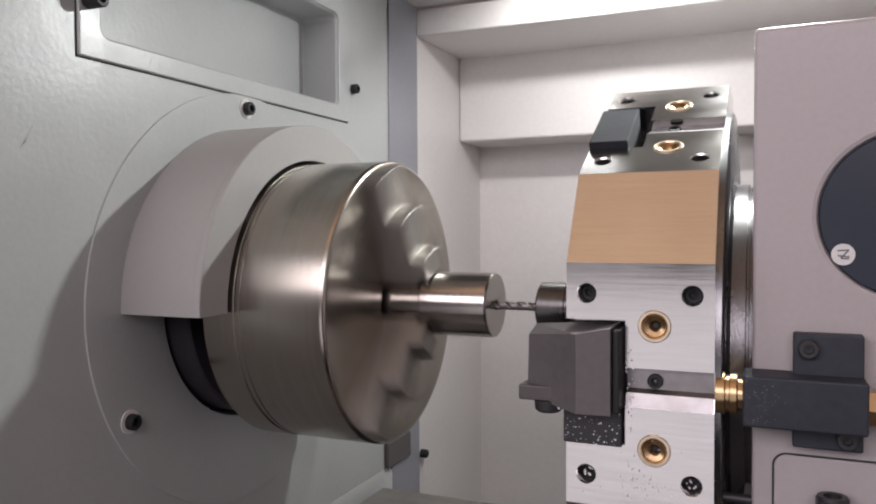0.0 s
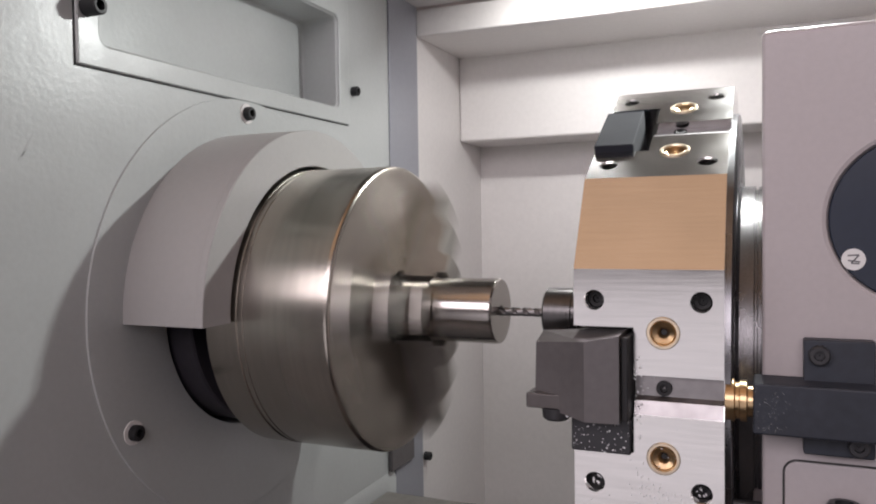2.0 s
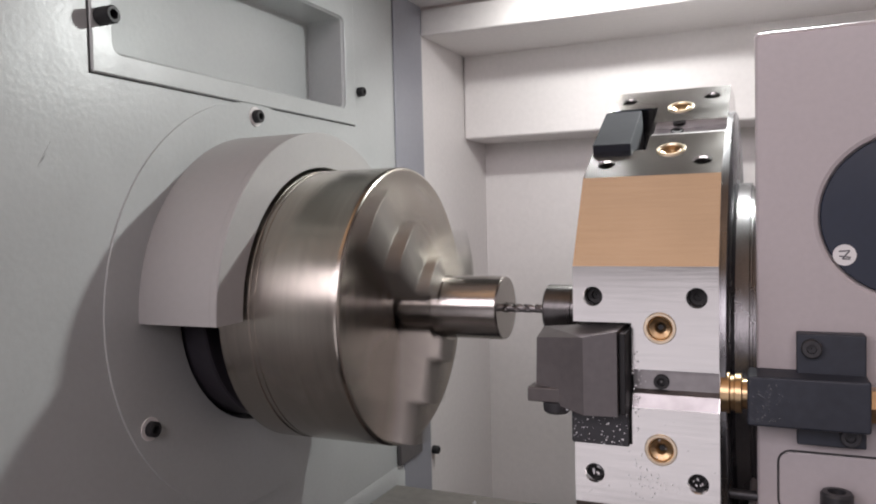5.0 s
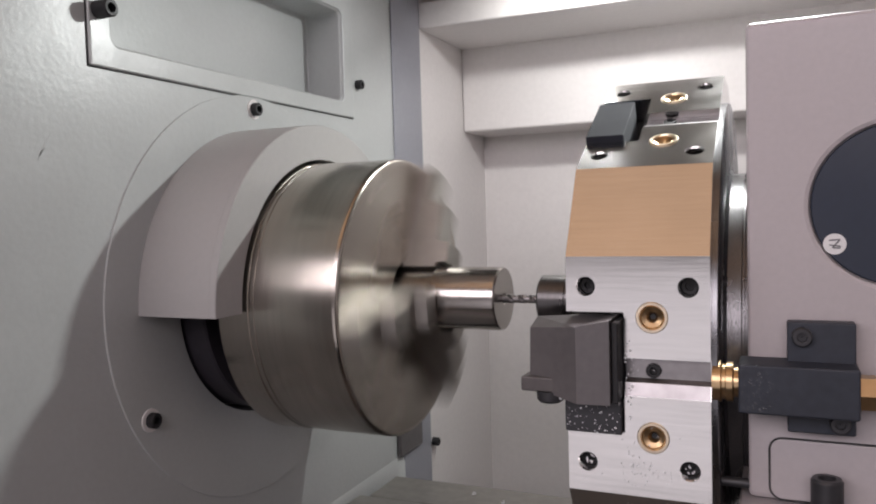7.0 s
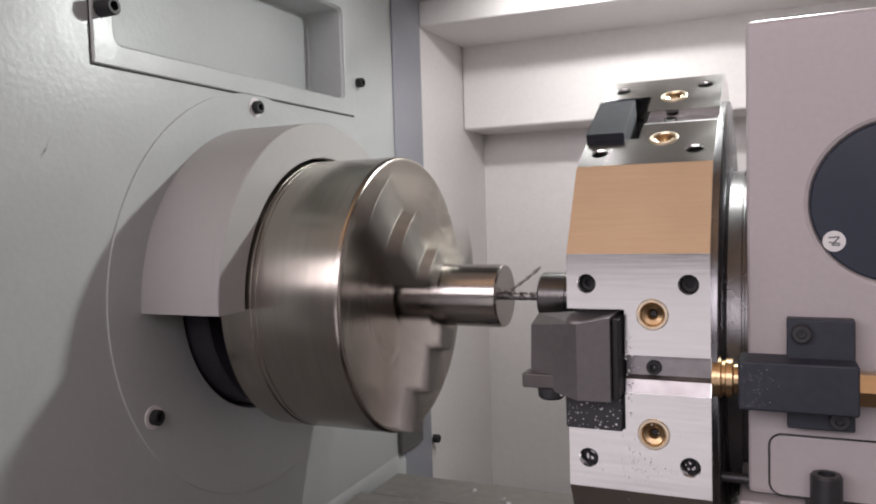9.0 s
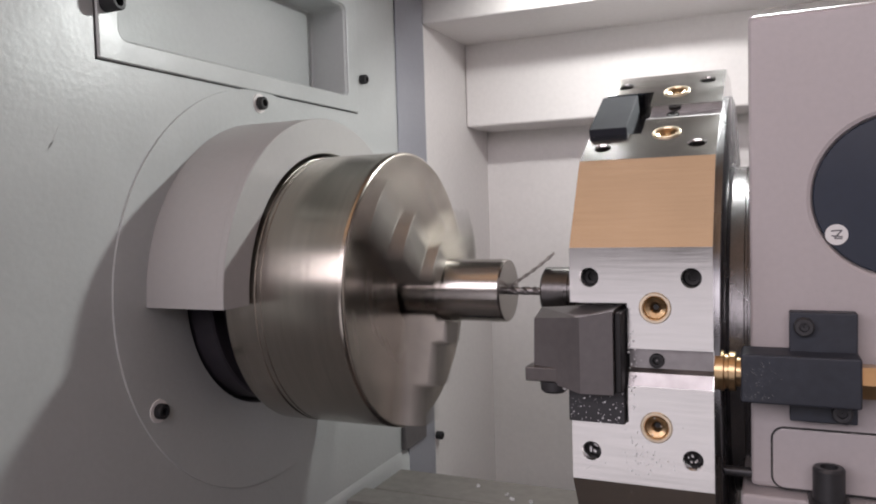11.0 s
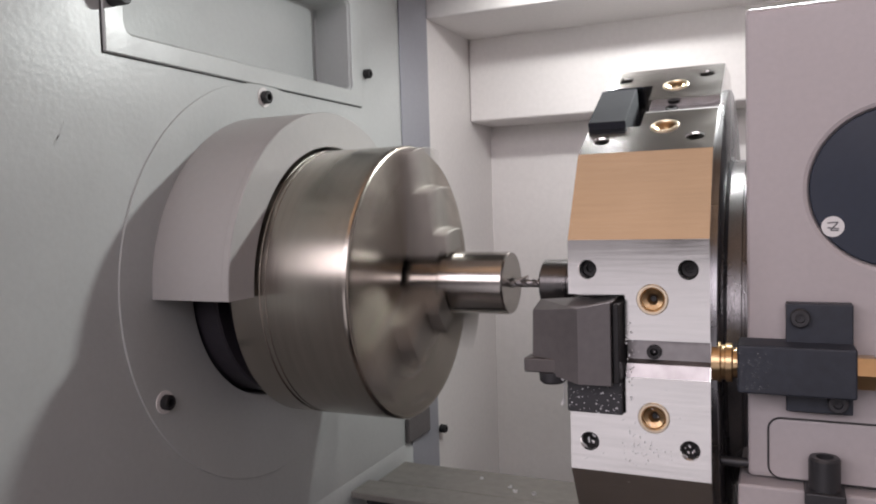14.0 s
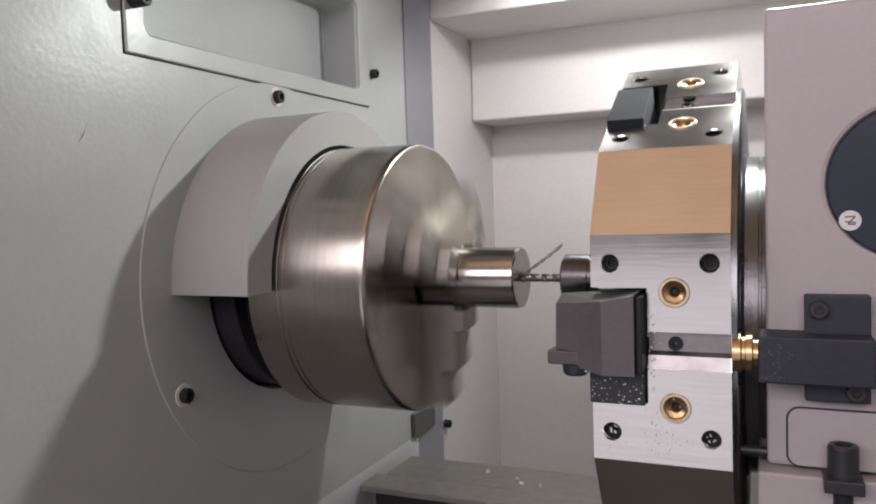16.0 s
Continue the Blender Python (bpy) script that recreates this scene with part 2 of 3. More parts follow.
# back wall with the box beam above it
bm = bmesh.new()
box(bm, W, 1.4, 0.553, 0.65, -0.75, 0.18)
tagged(part("wall_back", bm, PAINT_WHITE), "off-white painted back wall of the machine", "wall", kind="structure")
bm = bmesh.new()
box(bm, W, 1.4, 0.469, 0.66, 0.1745, 0.30)
tagged(part("wall_beam", bm, PAINT_WHITE, bevel=0.004), "off-white painted box beam along the back wall", "beam", kind="structure")
bm = bmesh.new()
box(bm, W, 0.36, 0.33, 0.66, 0.288, 0.32)
tagged(part("ceiling", bm, PAINT_WHITE, bevel=0.003), "pale painted sheet ceiling over the back", "ceiling", kind="structure")

# added dark sheet that gives the upper turret flats their dark reflection
bm = bmesh.new()
box(bm, W, 1.0, 0.02, 0.2540, 0.3225, 0.35)
tagged(part("roof", bm, PAN), "dark sheet added over the lamp for the turret flats to mirror", "roof", kind="structure")

# pale filler, added so no dark roof shows atop the camera's view
bm = bmesh.new()
box(bm, W, 0.36, 0.2545, 0.3295, 0.3225, 0.35)
tagged(part("ceiling_filler", bm, PAINT_WHITE), "pale filler sheet added where the dark roof came into view", "ceiling", kind="structure")

# the rest of the machine shell and the shop behind the camera, unseen and added to close the place
bm = bmesh.new()
box(bm, 1.0, 1.05, -0.75, 0.55, -0.75, 0.9)
tagged(part("wall_tail", bm, PAINT_WHITE), "off-white painted end wall of the machine", "wall", kind="structure")
# black panel out of view, added to darken what chuck and bar reflect
bm = bmesh.new()
box(bm, W - 0.1, 1.05, -0.80, -0.76, -1.2, -0.42)
tagged(part("dark_front_panel", bm, BLACK), "unseen black front panel added to darken the lower reflections", "wall", kind="structure")
bm = bmesh.new()
box(bm, -4.0, 5.0, -4.6, 1.0, -1.3, -1.2)
tagged(part("floor", bm, CONCRETE), "grey concrete workshop floor", "floor", kind="structure")
bm = bmesh.new()
box(bm, -4.0, 5.0, -4.7, -4.6, -1.2, 2.6)
tagged(part("wall_shop", bm, SHOP_WALL), "unseen grey wall behind the camera, toned down for the reflections", "wall", kind="structure")
# unseen tan panel, added as the warm tone mirrored by turret facet and bar
bm = bmesh.new()
box(bm, -2.0, 1.4, -3.2, 0.5, 2.5, 2.6)
tagged(part("tan_reflector", bm, TAN), "unseen tan panel added for the turret and bar to mirror", "ceiling", kind="structure")

# --- recess frame plate ---
bm, cut = bmesh.new(), bmesh.new()
box(bm, W - 0.001, W + 0.0022, -0.1655, 0.1647, 0.1632, 0.34)
prism_x(cut, rounded(-0.1480, 0.1460, 0.1780, 0.2680, 0.007), W - 0.02, W + 0.02)
frame_plate = mesh_part("recess_frame", cut_mesh("recess_frame", bm, cut, PAINT), bevel=0.0012)
tagged(frame_plate, "grey-green painted frame plate round the wall recess", "panel", kind="structure")
bm = bmesh.new()
box(bm, W, W + 0.0006, -0.1665, 0.1647, 0.1622, 0.1631)
box(bm, W, W + 0.0006, -0.1665, -0.1656, 0.1622, 0.34)
tagged(part("trim_gap", bm, GAP), "dark joint under the frame plate", "trim", kind="structure")

# --- spindle flange ---
flange = empty("spindle_flange", "grey-green painted round flange on the headstock wall", "flange")
bm = bmesh.new()
ring_body(bm, [(W - 0.001, 0.0965), (W - 0.001, 0.1640), (W + 0.0010, 0.1640), (W + 0.0013, 0.1637), (W + 0.0013, 0.0972), (W + 0.001, 0.0965)], 160)
part("flange_ring", bm, PAINT, flange)
bm = bmesh.new()
turned(bm, [(W - 0.049, 0.0925), (-0.1205, 0.0925), (-0.1190, 0.0910)], 96)
part("spindle_nose", bm, STEEL_NOSE, flange, "black spindle nose inside the flange")

screw = socket_screw("flange_screw", 0.0054, 0.006, "black socket screw inside a raised off-white ring", washer=PAINT_WHITE, group="flange screws")
screw.matrix_basis = pose(W + 0.0013, -0.0011, 0.1534)
for y, z in ((-0.1294, -0.0737), (0.132, -0.0737)):
    copy_thing(screw, pose(W + 0.0013, y, z))
for y, z in ((0.1752, 0.1988), (-0.1586, 0.1985)):
    s = socket_screw("wall_screw", 0.0048 if y > 0 else 0.0058, 0.007 if y > 0 else 0.012, "long black socket screw standing out of the wall", group="wall screws")
    s.matrix_basis = pose(W + 0.003 if y < 0 else W, y, z)

# --- cover over the chuck ---
cover = empty("chuck_cover", "grey painted half-round steel guard over the chuck", "guard")
bm = bmesh.new()
ring_body(bm, [(W + 0.001, 0.1215), (W + 0.001, 0.1355), (-0.0770, 0.1355), (-0.0770, 0.1215)], 72, start=-12, sweep=192.3)
part("hood_shell", bm, PAINT_COVER, cover)
bm = bmesh.new()
ring_body(bm, [(-0.0769, 0.1080), (-0.0769, 0.1355), (-0.0722, 0.1355), (-0.0716, 0.1349), (-0.0716, 0.1086), (-0.0722, 0.1080)], 72, start=-12, sweep=192.3)
part("front_ring", bm, PAINT_COVER, cover)

# --- chuck ---
chuck = empty("lathe_chuck", "three-jaw steel lathe chuck spinning on the spindle", "chuck")
bm = bmesh.new()
R = 0.105
ring_body(bm, [(-0.098, 0.02), (-0.098, R - 0.003), (-0.095, R), (-0.0705, R), (-0.0700, R - 0.0008), (-0.0682, R - 0.0008), (-0.0677, R), (-0.0655, R), (-0.0652, R - 0.0005), (-0.0645, R - 0.0005), (-0.0642, R),
               (-0.0045, R), (-0.0026, R), (-0.0014, R - 0.0004), (-0.0005, R - 0.0012), (-0.0001, R - 0.0022), (0, R - 0.0030), (0, R - 0.0055), (0, 0.028), (-0.002, 0.026), (-0.05, 0.026), (-0.05, 0.02)], 160)
part("chuck_body", bm, STEEL_CHUCK, chuck)
bm = bmesh.new()
turned(bm, [(-0.1185, 0.080), (-0.0975, 0.080)], 96)
part("back_plate", bm, BLACK, chuck, "dark adapter plate")
for k in range(3):
    bm = bmesh.new()
    # stepped jaw along +y, drawn in (x, y) and given a width in z
    outline = [(-0.006, 0.0207), (0.0256, 0.0207), (0.0256, 0.0242), (0.034, 0.0242), (0.034, 0.040), (0.0250, 0.0415), (0.0250, 0.072), (0.0140, 0.0735), (0.0140, 0.1025), (-0.006, 0.1025)]
    a = [bm.verts.new((x, y, -0.013)) for x, y in outline]
    b = [bm.verts.new((x, y, 0.013)) for x, y in outline]
    n = len(outline)
    for i in range(n):
        bm.faces.new((a[i], a[(i + 1) % n], b[(i + 1) % n], b[i]))
    bm.faces.new(a[::-1])
    bm.faces.new(b)
    part("jaw", bm, STEEL_JAW, chuck, "stepped steel jaw", bevel=0.0006, at=pose(0, 0, 0, 120 * k))

# --- workpiece ---
work = empty("workpiece", "bright turned steel bar with a drilled collar end", "workpiece")
bm = bmesh.new()
ring_body(bm, [(-0.045, 0.0004), (-0.045, 0.0205), (0.0264, 0.0205), (0.0264, 0.0004)], 96)
part("shank", bm, STEEL_WORK, work)
bm = bmesh.new()
ring_body(bm, [(0.0265, 0.0004), (0.0265, 0.0222), (0.0275, 0.0231), (0.0762, 0.0231), (0.0776, 0.0222), (0.0776, 0.0045), (0.0766, 0.0036), (0.030, 0.0036), (0.028, 0.0004)], 96)
part("collar", bm, STEEL_WORK, work)

# --- turret: moves along x with its tools and housing ---
YT, ZT, AP, HW = 0.1492, -0.0433, 0.1957, 0.0749
X0, X1, XM = 0.1398, 0.2269, 0.1760
PHI = 0.48


def station(angle):
    """Frame of one station: x along the turret axis, local y outwards, local z along the flat."""
    a = radians(angle)
    out, along = Vector((0, -math.cos(a), math.sin(a))), Vector((0, math.sin(a), math.cos(a)))
    m = Matrix((Vector((-1, 0, 0)), out, along)).transposed().to_4x4()
    m.translation = Vector((0, YT, ZT)) + out * AP
    return m


def corner(angle, side):
    p = station(angle) @ Vector((0, 0, side * HW))
    return p.y, p.z


turret = empty("tool_turret", "twelve-sided bright steel tool turret with drilled flats", "turret")
bm, cut, slots = bmesh.new(), bmesh.new(), bmesh.new()
outline = []
for k in range(6):
    outline += [corner(PHI + 60 * k, -1), corner(PHI + 60 * k, 1)]
prism_x(bm, outline, X0, X1)
for k in range(6):
    m = station(PHI + 60 * k)
    n0 = len(cut.verts)
    box(cut, -XM, -X0 + 0.02, -0.024, 0.02, -0.0355, 0.040)
    shift(cut, m, n0)
    n0 = len(slots.verts)
    prism_x(slots, [(0.02, -0.0124), (-0.0002, -0.0124), (-0.0030, -0.0042), (-0.0062, -0.0016), (-0.0062, 0.0116), (0.02, 0.0116)], -X1 - 0.02, -XM + 0.004)
    shift(slots, m, n0)
    for x, s in ((0.1523, 0.056), (0.2145, 0.056), (0.1523, -0.056), (0.2145, -0.056)):
        n0 = len(cut.verts)
        turned(cut, [(0.0, 0.0054), (0.020, 0.0054), (0.0275, 0.0054), (0.0300, 0.0074)], 28)
        shift(cut, m @ Matrix.Translation((-x, -0.0285, s)) @ pose(0, 0, 0, 0, 0, 90), n0)
    for s in (0.0373, -0.0373):
        n0 = len(cut.verts)
        turned(cut, [(0.0, 0.0098), (0.03, 0.0098)], 32)
        shift(cut, m @ Matrix.Translation((-0.193, -0.012, s)) @ pose(0, 0, 0, 0, 0, 90), n0)
mesh_part("turret_disc", cut_mesh("turret_disc", bm, [cut, slots], STEEL_TURRET), turret)

for k in (5, 0, 1, 2):
    m = station(PHI + 60 * k)
    for s in (0.0373, -0.0373):
        at = m @ Matrix.Translation((-0.193, 0, s)) @ pose(0, 0, 0, 0, 0, 90)
        bm = bmesh.new()
        ring_body(bm, [(-0.0115, 0.0068), (-0.0115, 0.0097), (0.0006, 0.0097), (0.0010, 0.0092), (0.0010, 0.0078), (0.0002, 0.0072)], 40)
        rim = part("nozzle_rim", bm, BRASS_PALE, turret, "pale brass nozzle rim", at=at)
        bm = bmesh.new()
        ring_body(bm, [(-0.0115, 0.0010), (-0.0115, 0.0071), (-0.0012, 0.0071), (-0.0006, 0.0064), (-0.0020, 0.0036), (-0.0060, 0.0017)], 32)
        nozzle = part("nozzle", bm, BRASS, turret, "brass coolant nozzle", at=at)
        # black hexagon in place of the socket's unlit hollow
        bm = bmesh.new()
        turned(bm, [(-0.0110, 0.0019), (-0.0052, 0.0019)], 6)
        part("socket_plug", bm, BLACK, nozzle, "black hexagonal plug painting the socket's dark hollow")
    # a black plug in each open hole paints its dark depth
    for x, e in ((0.1523, 0.056), (0.2145, 0.056), (0.1523, -0.056), (0.2145, -0.056)):
        bm = bmesh.new()
        ring_body(bm, [(-0.0284, 0.0004), (-0.0284, 0.0051), (-0.0095, 0.0051), (-0.0095, 0.0028), (-0.013, 0.0026), (-0.013, 0.0004)], 24)
        part("hole_plug", bm, BLACK, turret, "black plug that paints the open hole's dark depth", at=m @ Matrix.Translation((-x, 0, e)) @ pose(0, 0, 0, 0, 0, 90))
    # thin added plate, darker than the flats, over the slot's floor and chamfer
    bm = bmesh.new()
    prism_x(bm, [(-0.0010, -0.0125), (-0.0036, -0.0043), (-0.0066, -0.0019), (-0.0066, 0.0116), (-0.0058, 0.0115), (-0.0058, -0.0014), (-0.0026, -0.0039), (0.0001, -0.0122)], -X1 + 0.0004, -XM - 0.0004)
    part("slot_liner", bm, STEEL_SLOT, turret, "thin darker grey plate laid over the tool slot's floor", at=m)
    bm = bmesh.new()
    ring_body(bm, [(-0.004, 0.0005), (-0.004, 0.0046), (0.0008, 0.0046), (0.0012, 0.0042), (0.0012, 0.0024), (-0.001, 0.0022), (-0.001, 0.0005)], 24)
    part("set_screw", bm, BLACK, turret, "black set screw in the slot", at=m @ Matrix.Translation((-0.193, -0.0048, 0.0036)) @ pose(0, 0, 0, 0, 0, 90))

bm = bmesh.new()
turned(bm, [(X1 - 0.001, 0.1885), (X1 + 0.0030, 0.1885), (X1 + 0.0036, 0.1875), (X1 + 0.0036, 0.135), (X1 + 0.0056, 0.134)], 128, YT, ZT)
part("rear_flange", bm, STEEL_FLANGE, turret, "oily steel rear flange")
bm = bmesh.new()
turned(bm, [(X1 + 0.0030, 0.1318), (X1 + 0.0145, 0.1318), (X1 + 0.0150, 0.1290), (X1 + 0.0165, 0.1290), (X1 + 0.0170, 0.1312), (0.2470, 0.1312)], 128, YT, ZT)
part("turret_hub", bm, HUB_BLACK, turret, "oily black hub ring behind the disc")

# housing behind the turret
housing = empty("turret_housing", "warm grey painted cast turret housing", "housing")
HY = -0.0191
bm, cut = bmesh.new(), bmesh.new()
box(bm, 0.2465, 0.52, HY, 0.34, -0.119, 0.1725)
turned(cut, [(0, 0.0475), (0.03, 0.0475)], 96)
shift(cut, Matrix.Translation((0.3286, HY + 0.006, 0.0610)) @ pose(0, 0, 0, 0, 0, -90))
mesh_part("housing_body", cut_mesh("housing_body", bm, cut, PAINT_HOUSE), housing, bevel=0.003)
bm = bmesh.new()
turned(bm, [(0, 0.0468), (0.0035, 0.0468), (0.0042, 0.0462)], 96)
part("round_cap", bm, NAVY, housing, "dark blue round cap", at=Matrix.Translation((0.3286, HY + 0.0055, 0.0610)) @ pose(0, 0, 0, 0, 0, -90))
bm = bmesh.new()
turned(bm, [(0, 0.0062), (0.0004, 0.0062)], 40)
cap_at = Matrix.Translation((0.2944, HY + 0.0013, 0.0384)) @ pose(0, 0, 0, 0, 0, -90)
part("round_sticker", bm, LABEL, housing, "small round white sticker", at=cap_at)


bm = bmesh.new()
prism_y(bm, rounded(0.2590, 0.44, -0.1175, -0.0805, 0.007), HY - 0.0015, HY + 0.004)
part("inspection_plate", bm, PAINT_HOUSE, housing, bevel=0.0008)
bm = bmesh.new()
prism_y(bm, rounded(0.2578, 0.4412, -0.1187, -0.0793, 0.0082), HY - 0.0004, HY + 0.004)
part("plate_joint", bm, GAP, housing)

bm = bmesh.new()
turned(bm, [(0.2290, 0.0026), (0.2296, 0.0032), (0.2470, 0.0032)], 20, HY + 0.0045, -0.1120)
part("stop_pin", bm, STEEL_DARK, housing, "dark steel stop pin")

base = empty("housing_base", "warm grey painted slide under the turret housing", "slide")
bm = bmesh.new()
box(bm, 0.2410, 0.52, HY - 0.012, 0.34, -0.34, -0.1202)
part("slide_body", bm, PAINT_HOUSE, base, bevel=0.002)

bolt = empty("clamp_bolt", "tall black socket-head clamp bolt", "bolt")
bm = bmesh.new()
ring_body(bm, [(0, 0.0005), (0, 0.0088), (0.018, 0.0088), (0.0195, 0.0078), (0.0195, 0.0050), (0.010, 0.0046), (0.010, 0.0005)], 32)
part("bolt_head", bm, STEEL_DARK, bolt, at=pose(0, 0, 0, 0, -90))
bm = bmesh.new()
box(bm, -0.011, 0.011, -0.011, 0.011, -0.0085, 0.0)
part("square_washer", bm, STEEL_DARK, bolt, bevel=0.001)
bm = bmesh.new()
turned(bm, [(-0.05, 0.0055), (-0.0085, 0.0055)], 24)
part("shank", bm, BLACK, bolt, at=pose(0, 0, 0, 0, -90))
bolt.matrix_basis = pose(0.2893, HY - 0.0125, -0.1175)

# coolant block on the housing
block = empty("coolant_block", "dark slate coolant valve block with brass fittings", "valve block")
bm = bmesh.new()
box(bm, 0.2685, 0.3045, HY - 0.012, HY, -0.0725, -0.0068)
part("mounting_plate", bm, BLOCK_BLUE, block, bevel=0.001)
bm = bmesh.new()
box(bm, 0.2420, 0.3052, HY - 0.030, HY - 0.0005, -0.0590, -0.0300)
part("valve_body", bm, BLOCK_BLUE, block, bevel=0.0014)
for x, z in ((0.2763, -0.0151), (0.2961, -0.0651)):
    bm = bmesh.new()
    ring_body(bm, [(0, 0.0004), (0, 0.0056), (0.0042, 0.0056), (0.005, 0.0048), (0.005, 0.0028), (0.002, 0.0026), (0.002, 0.0004)], 28)
    part("plate_screw", bm, STEEL_DARK, block, "dark steel socket screw", at=Matrix.Translation((x, HY - 0.012, z)) @ pose(0, 0, 0, 0, 0, -90))
bm = bmesh.new()
turned(bm, [(0.2265, 0.0085), (0.2270, 0.0125), (0.2318, 0.0125), (0.2325, 0.0108), (0.2345, 0.0108), (0.2350, 0.0120), (0.2385, 0.0120), (0.2392, 0.0092), (0.2425, 0.0092)], 48, HY - 0.013, -0.0440)
part("brass_union", bm, BRASS, block, "brass union beside the turret")
bm = bmesh.new()
turned(bm, [(0.3050, 0.0105), (0.3150, 0.0105), (0.3155, 0.0075), (0.330, 0.0075)], 6, HY - 0.015, -0.0455)
part("brass_fitting", bm, BRASS, block, "hexagonal brass hose fitting")

# turning tool in the front station
tool = empty("turning_tool", "dark grey turning tool clamped in the turret slot", "tool holder")
F = YT - AP
bm = bmesh.new()
a = [bm.verts.new(p) for p in ((0.1165, F - 0.006, -0.0505), (0.1505, F - 0.021, -0.0560), (0.1705, F - 0.0192, -0.0560), (0.1705, F + 0.022, -0.0560), (0.1165, F + 0.012, -0.0505))]
b = [bm.verts.new(p) for p in ((0.1175, F - 0.006, -0.0120), (0.1505, F - 0.021, -0.0085), (0.1705, F - 0.0192, -0.0045), (0.1705, F + 0.022, -0.0045), (0.1175, F + 0.012, -0.0070))]
for i in range(5):
    bm.faces.new((a[i], a[(i + 1) % 5], b[(i + 1) % 5], b[i]))
bm.faces.new(a[::-1])
bm.faces.new(b)
tool_block = part("tool_block", bm, STEEL_HOLDER, tool)
for p in tool_block.data.polygons:
    p.use_smooth = False
bm = bmesh.new()
box(bm, 0.1128, 0.1405, F - 0.0135, F + 0.002, -0.0518, -0.0425)
part("cutting_insert", bm, INSERT, tool, "bronze-grey carbide insert", bevel=0.001)
bm = bmesh.new()
ring_body(bm, [(0, 0.0004), (0, 0.0088), (0.006, 0.0084), (0.0075, 0.0068), (0.0075, 0.004), (0.005, 0.0036), (0.005, 0.0004)], 28)
part("insert_screw", bm, STEEL_DARK, tool, at=Matrix.Translation((0.1300, F - 0.006, -0.0518)) @ pose(0, 0, 0, 0, 90))
bm = bmesh.new()
box(bm, 0.1385, 0.1745, F - 0.003, F + 0.022, -0.0785, -0.0565)
part("clamp_wedge", bm, STEEL_DARK, tool, "wet black clamp wedge", bevel=0.0012)
# black strip that paints the shaded gap between tool block and turret
bm = bmesh.new()
box(bm, 0.1710, 0.1748, F - 0.0150, F + 0.022, -0.0555, -0.0060)
part("block_gap_shade", bm, BLACK, tool, "black strip painting the shaded gap beside the holder", bevel=0.0008)

# blanked slot in the upper station
blank = empty("slot_blank", "black blanking block in the upper turret slot", "blanking block")
bm = bmesh.new()
box(bm, -0.1660, -0.1392, -0.0235, 0.0050, -0.0350, 0.0250)
part("blank_body", bm, BLANK, blank, bevel=0.001, at=station(PHI + 60))

# drill in its collet on the spindle axis
drill = empty("twist_drill", "slim steel twist drill in a black collet holder", "drill")
bm = bmesh.new()
turned(bm, [(0.1105, 0.0150), (0.1120, 0.0172), (0.1300, 0.0172), (0.1305, 0.0165), (0.1345, 0.0165), (0.1350, 0.0172), (0.1400, 0.0172)], 64)
part("collet_holder", bm, STEEL_COLLET, drill, "black collet holder")
bm = bmesh.new()
ring_body(bm, [(0.1358, 0.0150), (0.1358, 0.0176), (0.1364, 0.0182), (0.1392, 0.0182), (0.1396, 0.0176), (0.1396, 0.0150)], 64)
part("collet_ring", bm, STEEL_WORK, drill, "bright steel ring behind the collet holder")
bm = bmesh.new()
n, turns, x_a, x_b = 80, 3.4, 0.055, 0.1112
rings = []
for k in range(n + 1):
    u = k / n
    x, tw = x_a + (x_b - x_a) * u, 2 * math.pi * turns * u
    ring = []
    for j in range(16):
        a = 2 * math.pi * j / 16
        r = 0.0031 * (1 - 0.42 * max(0.0, math.cos(2 * a)) ** 2)
        ring.append(bm.verts.new((x, r * math.cos(a + tw), r * math.sin(a + tw))))
    rings.append(ring)
for p, q in zip(rings, rings[1:]):
    for j in range(16):
        bm.faces.new((p[j], p[(j + 1) % 16], q[(j + 1) % 16], q[j]))
bm.faces.new(rings[0][::-1])
bm.faces.new(rings[-1])
part("fluted_bit", bm, CARBIDE, drill, "fluted steel drill bit")

# --- guards and bed below ---
bm = bmesh.new()
box(bm, -0.1226, 0.130, 0.1435, 0.2055, -0.262, -0.222)
tagged(part("way_cover", bm, TRAY, bevel=0.002), "oily dark steel cover over the bed ways", "cover", kind="structure")
bm = bmesh.new()
box(bm, -0.1320, 0.130, 0.1050, 0.1415, -0.2285, -0.2215)
tagged(part("wiper_strip", bm, TRAY, bevel=0.0015), "dark steel wiper strip along the way cover", "strip", kind="structure")
bm = bmesh.new()
box(bm, -0.1180, 0.60, 0.1120, 0.2055, -0.75, -0.264)
box(bm, -0.1180, 0.130, 0.1120, 0.1400, -0.2635, -0.2286)
tagged(part("bed", bm, BLACK), "black oily cast bed under the way cover", "bed", kind="structure")
bm = bmesh.new()
prism_y(bm, [(W - 0.001, -0.2600), (-0.1355, -0.2600), (-0.1352, -0.2240), (W - 0.001, -0.2120)], -0.20, 0.254)
tagged(part("trim_sill", bm, PAINT, bevel=0.001), "grey-green painted sill at the foot of the wall", "trim", kind="structure")
bm = bmesh.new()
box(bm, W + 0.0005, W + 0.006, 0.2389, 0.2975, -0.2138, -0.185)
tagged(part("stop_plate", bm, STEEL_HOLDER, bevel=0.0015), "dark grey stop plate on the corner strip", "plate")
tagged(socket_screw("strip_screw", 0.0052, 0.008, "small black screw in the corner strip"), "", "screw").matrix_basis = pose(W + 0.001, 0.3375, -0.2235)

# unseen pan, coloured dark so the undersides of chuck and turret reflect dark
bm = bmesh.new()
